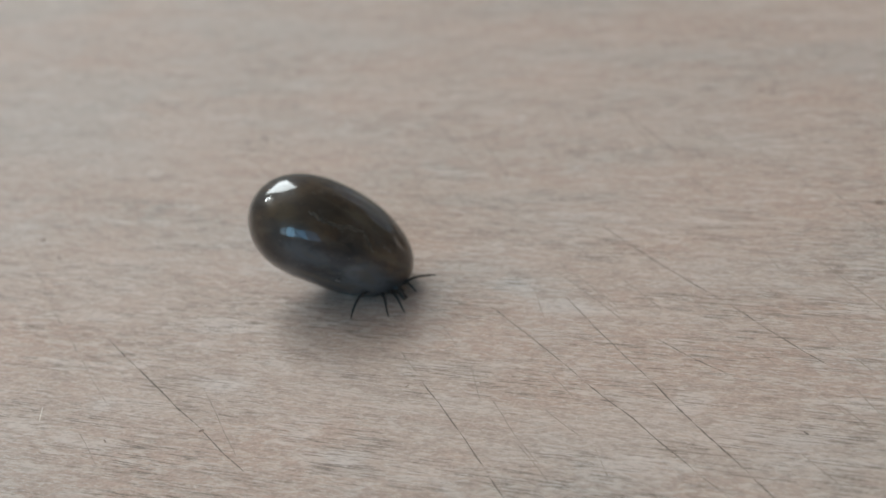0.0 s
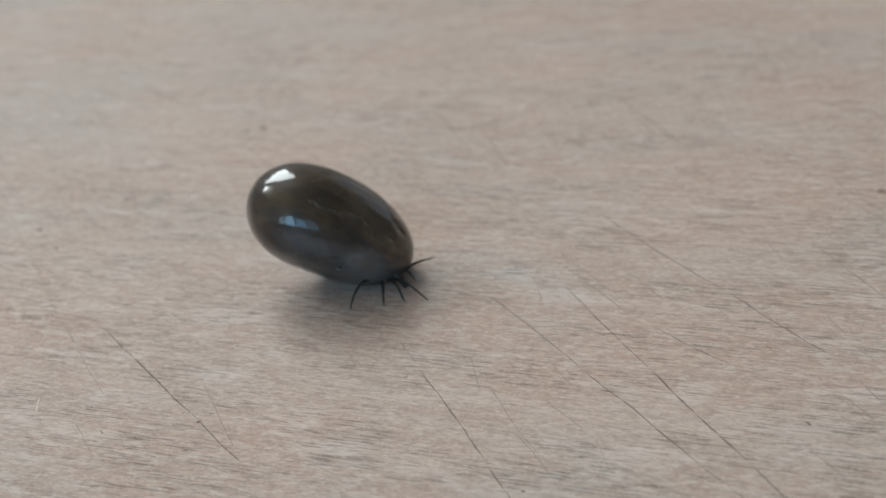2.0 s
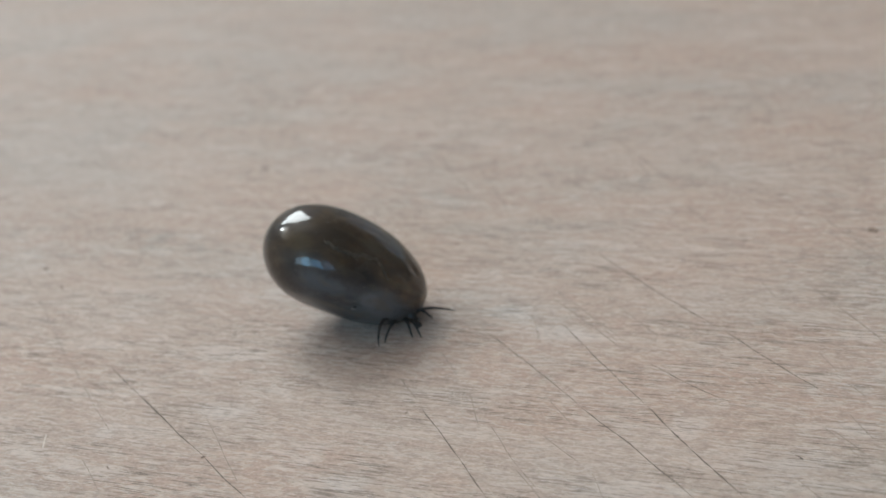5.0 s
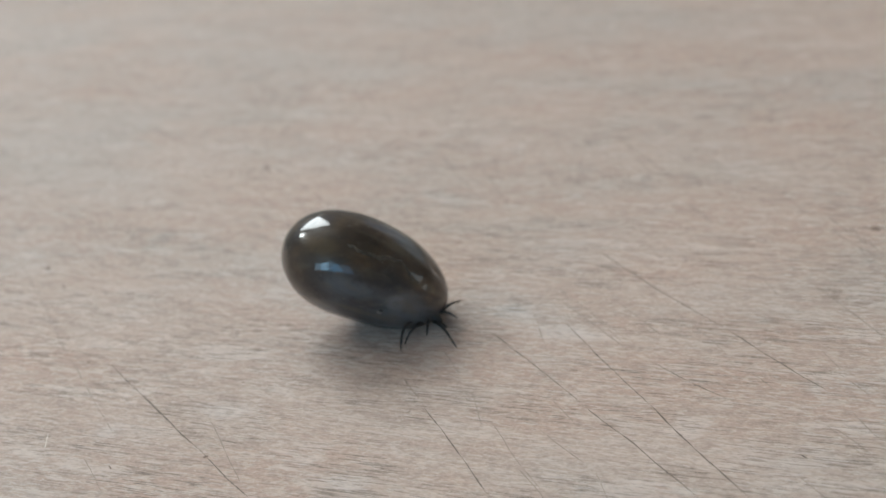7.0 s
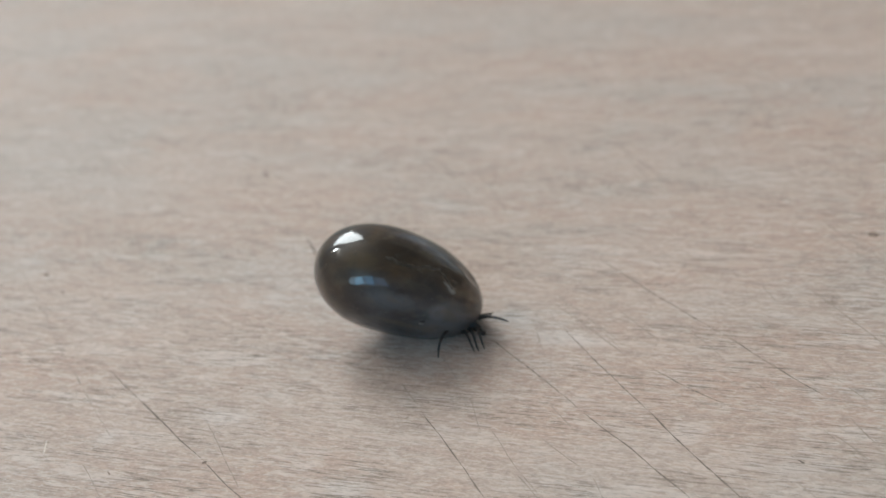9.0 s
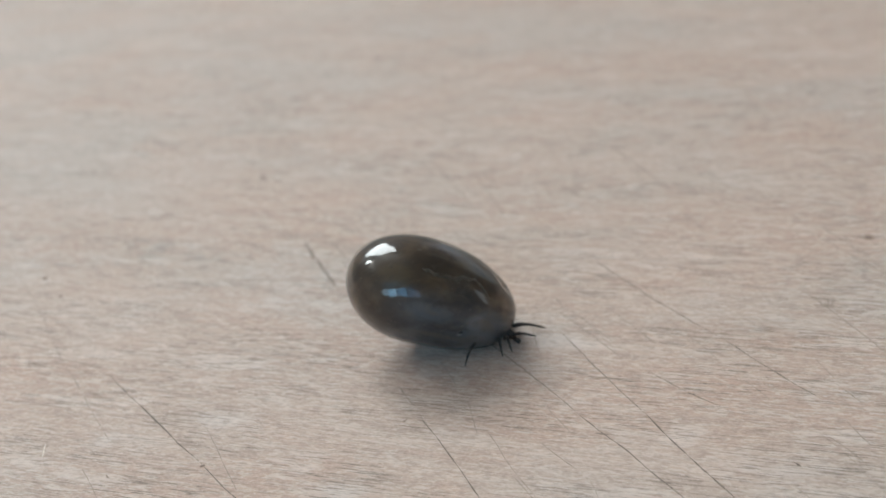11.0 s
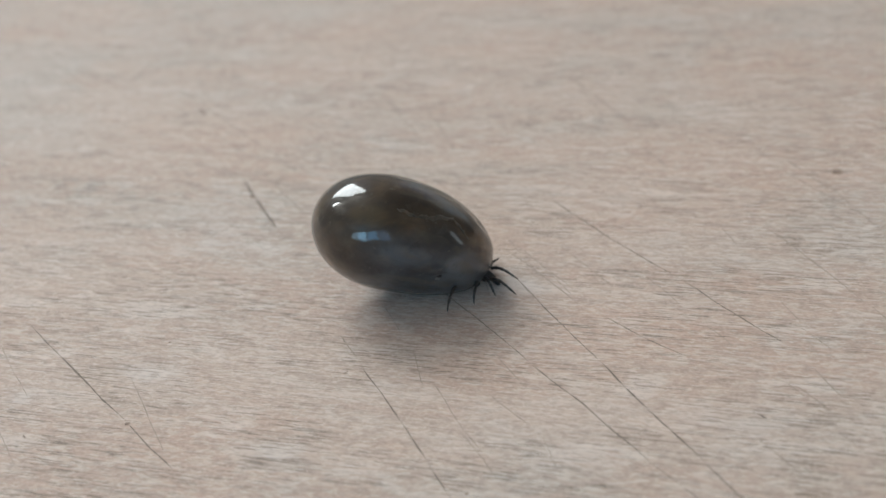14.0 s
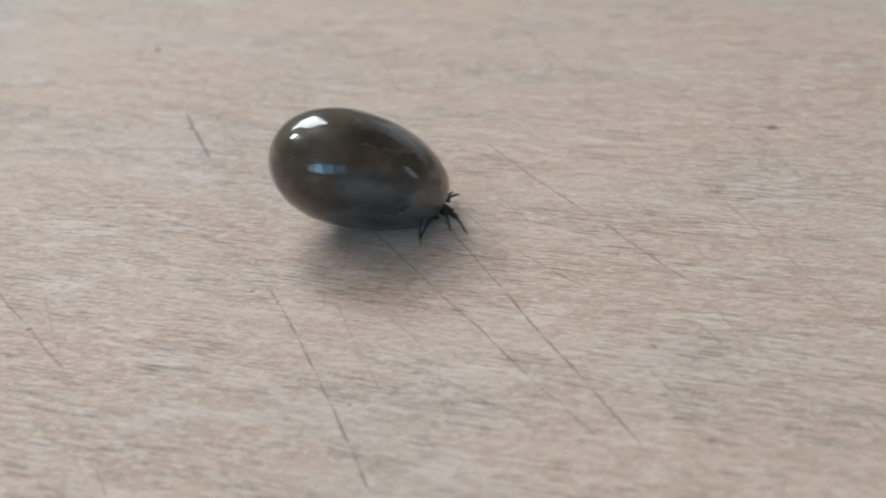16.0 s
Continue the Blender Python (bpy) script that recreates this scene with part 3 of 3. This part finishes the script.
LEGS = {
    "right_fourth": (leg(2.72, 0.34, 0.125), (2.55, -2.94, 0.74), 28),
    "right_third": (leg(2.10, 0.24, 0.12), (2.86, -3.08, 0.77), 12),
    "right_second": (leg(2.10, 0.2, 0.12), (3.29, -2.97, 0.85), 8),
    "right_first": (leg(2.85, 0.1, 0.12), (3.66, -2.93, 0.75), 0),
    "left_first": (leg(2.40, 0.1, 0.112), (4.30, -2.05, 0.90), 0),
    "left_second": (leg(1.15, 0.10, 0.10), (4.30, -1.75, 0.80), 0),
}

# seconds, x, y, height in mm, roll, pitch, turn in degrees
CRAWL = [
    (0, -7.15, 10.48, 0.36, 3.09, 4.81, 3.07),
    (0.5, -7.02, 10.54, 0.31, 2.38, 4.19, 2.48),
    (1, -7.03, 10.55, 0.32, 2.60, 4.18, 3.45),
    (1.5, -7.08, 10.57, 0.32, 2.41, 4.23, 4.07),
    (2, -7.08, 10.55, 0.32, 2.13, 4.31, 4.05),
    (2.5, -7.04, 10.57, 0.33, 1.94, 4.45, 3.70),
    (3, -6.99, 10.59, 0.34, 2.16, 4.60, 3.37),
    (3.5, -6.93, 10.51, 0.35, 2.33, 4.64, 3.09),
    (4, -6.69, 10.27, 0.35, 2.26, 4.54, 3.35),
    (6.5, -5.43, 9.58, 0.30, 1.66, 3.81, 6.73),
    (7, -5.01, 8.86, 0.28, 0.71, 3.58, 8.74),
    (7.5, -4.35, 8.51, 0.22, 1.30, 2.70, 9.46),
    (8, -3.83, 8.28, 0.18, 1.09, 2.06, 11.51),
    (8.5, -3.30, 8.08, 0.15, 1.03, 1.62, 13.06),
    (9, -2.67, 7.63, 0.13, 0.20, 1.47, 14.74),
    (11.5, -0.06, 6.16, 0.06, 1.22, 0.32, 18.21),
    (12, 0.19, 6.23, 0.07, 1.29, 0.39, 18.85),
    (12.5, 0.20, 6.18, 0.06, 1.13, 0.36, 19.23),
    (13, 0.29, 6.29, 0.06, 1.53, 0.27, 19.69),
    (13.5, 1.06, 5.89, 0.03, 0.21, 0.13, 20.52),
    (14, 1.19, 5.69, 0.03, 0.10, 0.07, 21.30),
    (14.5, 1.77, 5.53, 0.01, 1.14, -0.26, 21.68),
    (15, 2.04, 5.23, -0.00, 1.04, -0.43, 23.85),
    (15.5, 2.60, 5.13, -0.03, 2.06, -1.07, 26.51),
    (16, 3.30, 4.64, -0.04, 3.05, -1.48, 30.10),
]
STEPS = {
    "right_fourth": [
        (0, -129, -10), (0.5, -130, -11), (0.7, -133, -14), (1, -133, -13), (1.5, -133, -16), (1.8, -133, -16), (2, -133, -14), (2.2, -131, -8),
        (2.5, -134, -17), (2.8, -128, -14), (3, -134, -17), (3.2, -131, -15), (3.5, -119, -6), (3.7, -99, -13), (4, -105, -12), (4.2, -107, -14),
        (4.6, -121, -14), (4.95, -109, -4), (5.3, -132, -13), (5.65, -120, -4), (6, -143, -12), (6.3, -140, -12), (6.5, -143, -15), (6.7, -115, -5),
        (7, -121, -10), (7.2, -127, -8), (7.4, -133, -7), (7.5, -136, -10), (7.7, -142, -10), (8, -134, -6), (8.1, -116, -5), (8.2, -109, -10),
        (8.5, -117, -9), (8.7, -123, -6), (8.8, -126, -8), (9, -133, -8), (9.2, -140, -13), (9.6, -149, -12), (9.95, -131, -2), (10.3, -150, -9),
        (10.65, -133, 1), (11, -151, -7), (11.3, -144, -6), (11.5, -149, -5), (11.6, -148, -7), (11.7, -128, 0), (11.8, -121, -4), (12, -122, -5),
        (12.2, -122, -5), (12.3, -123, -5), (12.5, -125, -4), (12.7, -127, -7), (13, -128, -7), (13.2, -133, -6), (13.5, -145, -7), (13.7, -146, -5),
        (14, -148, -6), (14.5, -139, 2), (14.7, -127, -3), (15, -136, -2), (15.2, -144, -3), (15.5, -151, -1), (16, -135, -4),
    ],
    "right_third": [
        (0, -81, -13), (0.5, -87, -13), (0.7, -87, -13), (1, -89, -14), (1.5, -91, -15), (1.8, -91, -17), (2, -91, -15), (2.2, -91, -4),
        (2.5, -92, -13), (2.8, -94, -16), (3, -96, -12), (3.2, -95, -16), (3.5, -99, -8), (3.7, -102, -11), (4, -105, -10), (4.2, -107, -10),
        (4.6, -98, -2), (4.95, -117, -12), (5.3, -100, -4), (5.65, -118, -14), (6, -101, -6), (6.3, -112, -16), (6.5, -115, -14), (6.7, -124, -18),
        (7, -132, -13), (7.2, -123, 0), (7.4, -85, -6), (7.5, -82, -18), (7.7, -88, -15), (8, -101, -14), (8.1, -106, -17), (8.2, -110, -19),
        (8.5, -119, -12), (8.7, -123, -6), (8.8, -105, 6), (9, -87, -11), (9.2, -94, -15), (9.6, -89, -4), (9.95, -111, -11), (10.3, -97, -1),
        (10.65, -119, -8), (11, -105, 3), (11.3, -118, -5), (11.5, -124, -5), (11.6, -127, -8), (11.7, -133, -15), (11.8, -132, -17), (12, -137, -7),
        (12.2, -139, -8), (12.3, -114, 11), (12.5, -91, -8), (12.7, -91, -8), (13, -94, -9), (13.2, -105, -8), (13.5, -123, -5), (13.7, -124, -2),
        (14, -123, -3), (14.5, -136, -1), (14.7, -139, 0), (15, -121, 15), (15.2, -118, -4), (15.5, -130, 5), (16, -151, -11),
    ],
    "right_second": [
        (0, -64, -12), (0.5, -64, -17), (0.7, -64, -16), (1, -67, -17), (1.5, -66, -16), (1.8, -67, -16), (2, -66, -16), (2.2, -67, -9),
        (2.5, -67, -18), (2.8, -74, -15), (3, -67, -15), (3.2, -71, -16), (3.5, -70, -15), (3.7, -73, -17), (4, -77, -14), (4.2, -82, -14),
        (4.6, -92, -14), (4.95, -76, -5), (5.3, -96, -13), (5.65, -80, -4), (6, -100, -13), (6.3, -94, -13), (6.5, -96, -13), (6.7, -101, -12),
        (7, -102, 4), (7.2, -71, -1), (7.4, -71, -19), (7.5, -75, -20), (7.7, -88, -6), (8, -102, -4), (8.1, -101, -1), (8.2, -86, -1),
        (8.5, -85, -5), (8.7, -94, 0), (8.8, -96, -1), (9, -91, -15), (9.2, -108, -10), (9.6, -112, -7), (9.95, -91, 4), (10.3, -106, -2),
        (10.65, -84, 9), (11, -99, 3), (11.3, -88, 5), (11.5, -94, -7), (11.6, -94, -8), (11.7, -102, -9), (11.8, -101, -4), (12, -102, -3),
        (12.2, -103, -2), (12.3, -102, -3), (12.5, -106, -1), (12.7, -104, -3), (13, -108, -7), (13.2, -118, -11), (13.5, -127, -6), (13.7, -110, 10),
        (14, -98, 0), (14.5, -115, 6), (14.7, -120, 11), (15, -133, 12), (15.2, -130, 4), (15.5, -143, -1), (16, -109, -1),
    ],
    "right_first": [
        (0, -78, 20), (0.5, -80, 24), (0.7, -50, 5), (1, -47, -7), (1.5, -45, -7), (1.8, -51, -7), (2, -48, -8), (2.2, -43, -5),
        (2.5, -48, -8), (2.8, -55, -7), (3, -49, -7), (3.2, -50, -7), (3.5, -49, -8), (3.7, -49, -7), (4, -61, -5), (4.2, -63, -2),
        (4.6, -58, 10), (4.95, -80, 4), (5.3, -66, 16), (5.65, -88, 10), (6, -74, 22), (6.3, -88, 16), (6.5, -87, 18), (6.7, -65, -9),
        (7, -72, -10), (7.2, -81, -3), (7.4, -91, 12), (7.5, -94, 16), (7.7, -90, 20), (8, -74, 11), (8.1, -65, 0), (8.2, -65, -11),
        (8.5, -75, -5), (8.7, -84, 0), (8.8, -86, 1), (9, -95, 1), (9.2, -100, 0), (9.6, -86, 12), (9.95, -101, 6), (10.3, -80, 17),
        (10.65, -95, 11), (11, -74, 23), (11.3, -81, 16), (11.5, -79, 0), (11.6, -80, -2), (11.7, -85, -4), (11.8, -85, 0), (12, -87, 1),
        (12.2, -87, 1), (12.3, -86, 1), (12.5, -90, 2), (12.7, -90, -1), (13, -88, 0), (13.2, -104, 4), (13.5, -114, 5), (13.7, -106, 24),
        (14, -85, 5), (14.5, -99, 9), (14.7, -102, 11), (15, -111, 14), (15.2, -115, 14), (15.5, -111, 21), (16, -100, 1),
    ],
    "left_first": [
        (0, 27, -2), (0.5, 47, 4), (0.7, 51, 4), (1, 55, 4), (1.5, 59, 14), (1.8, 55, 20), (2, 33, 4), (2.2, 5, 6),
        (2.5, -29, -2), (2.8, -31, -6), (3, -27, 14), (3.2, 27, -6), (3.5, 35, 8), (3.7, 25, -2), (4, -15, -2), (4.2, -27, -14),
        (4.6, -25, -13), (4.95, 6, -5), (5.3, -7, -12), (5.65, 24, -3), (6, 11, -11), (6.3, 27, -10), (6.5, 31, -14), (6.7, 45, -4),
        (7, 47, -4), (7.2, 35, 2), (7.4, -37, 12), (7.5, -47, 6), (7.7, -51, 4), (7.85, -5, 24), (8, 41, -2), (8.1, 51, -4),
        (8.2, 59, 0), (8.5, 65, 2), (8.7, 49, 0), (8.8, 33, -6), (8.9, -14, 12), (9, -57, 12), (9.2, -55, -12), (9.6, -48, -14),
        (9.95, -12, -7), (10.3, -21, -16), (10.65, 14, -10), (11, 6, -19), (11.3, 25, -20), (11.5, 43, -2), (11.6, 47, -6), (11.7, 51, -10),
        (11.8, 53, -10), (12, 47, -6), (12.1, -12, 34), (12.2, -75, 24), (12.3, -75, 16), (12.5, -79, 10), (12.7, -79, 8), (13, -81, 6),
        (13.2, -78, 8), (13.5, -80, 6), (13.7, -80, 5), (14, -78, 4), (14.2, -30, 24), (14.35, 20, 30), (14.5, 60, 10), (14.7, 39, 6), (15, 29, -22),
        (15.2, 15, -20), (15.5, 41, -14), (16, 51, -14),
    ],
    "left_second": [
        (0, -45, -14), (1, -55, -16), (2, -52, -14), (2.5, -5, -8), (3, -20, -10), (4, -10, -8), (5, -35, -14), (6, -10, -8),
        (7, -30, -12), (7.4, 0, 4), (7.7, 8, 6), (8, -30, -12), (8.5, 0, 0), (9.2, 10, 4), (10.2, -25, -12), (11, 0, -4),
        (12.5, 20, 4), (13.5, 35, 4), (14.4, 35, 4), (14.7, -25, -4), (15.2, 0, 0), (16, 15, 0),
    ],
}


def motions():
    walk(tick, [(t, pose(x * MM, y * MM, z * MM, roll, pitch, turn)) for t, x, y, z, roll, pitch, turn in CRAWL])
    for name, (limb, hip, lean) in LEGS.items():
        hx, hy, hz = (c * MM for c in hip)
        walk(limb, [(t, pose(hx, hy, hz, lean, -rise, swing)) for t, swing, rise in STEPS[name]])


motions()
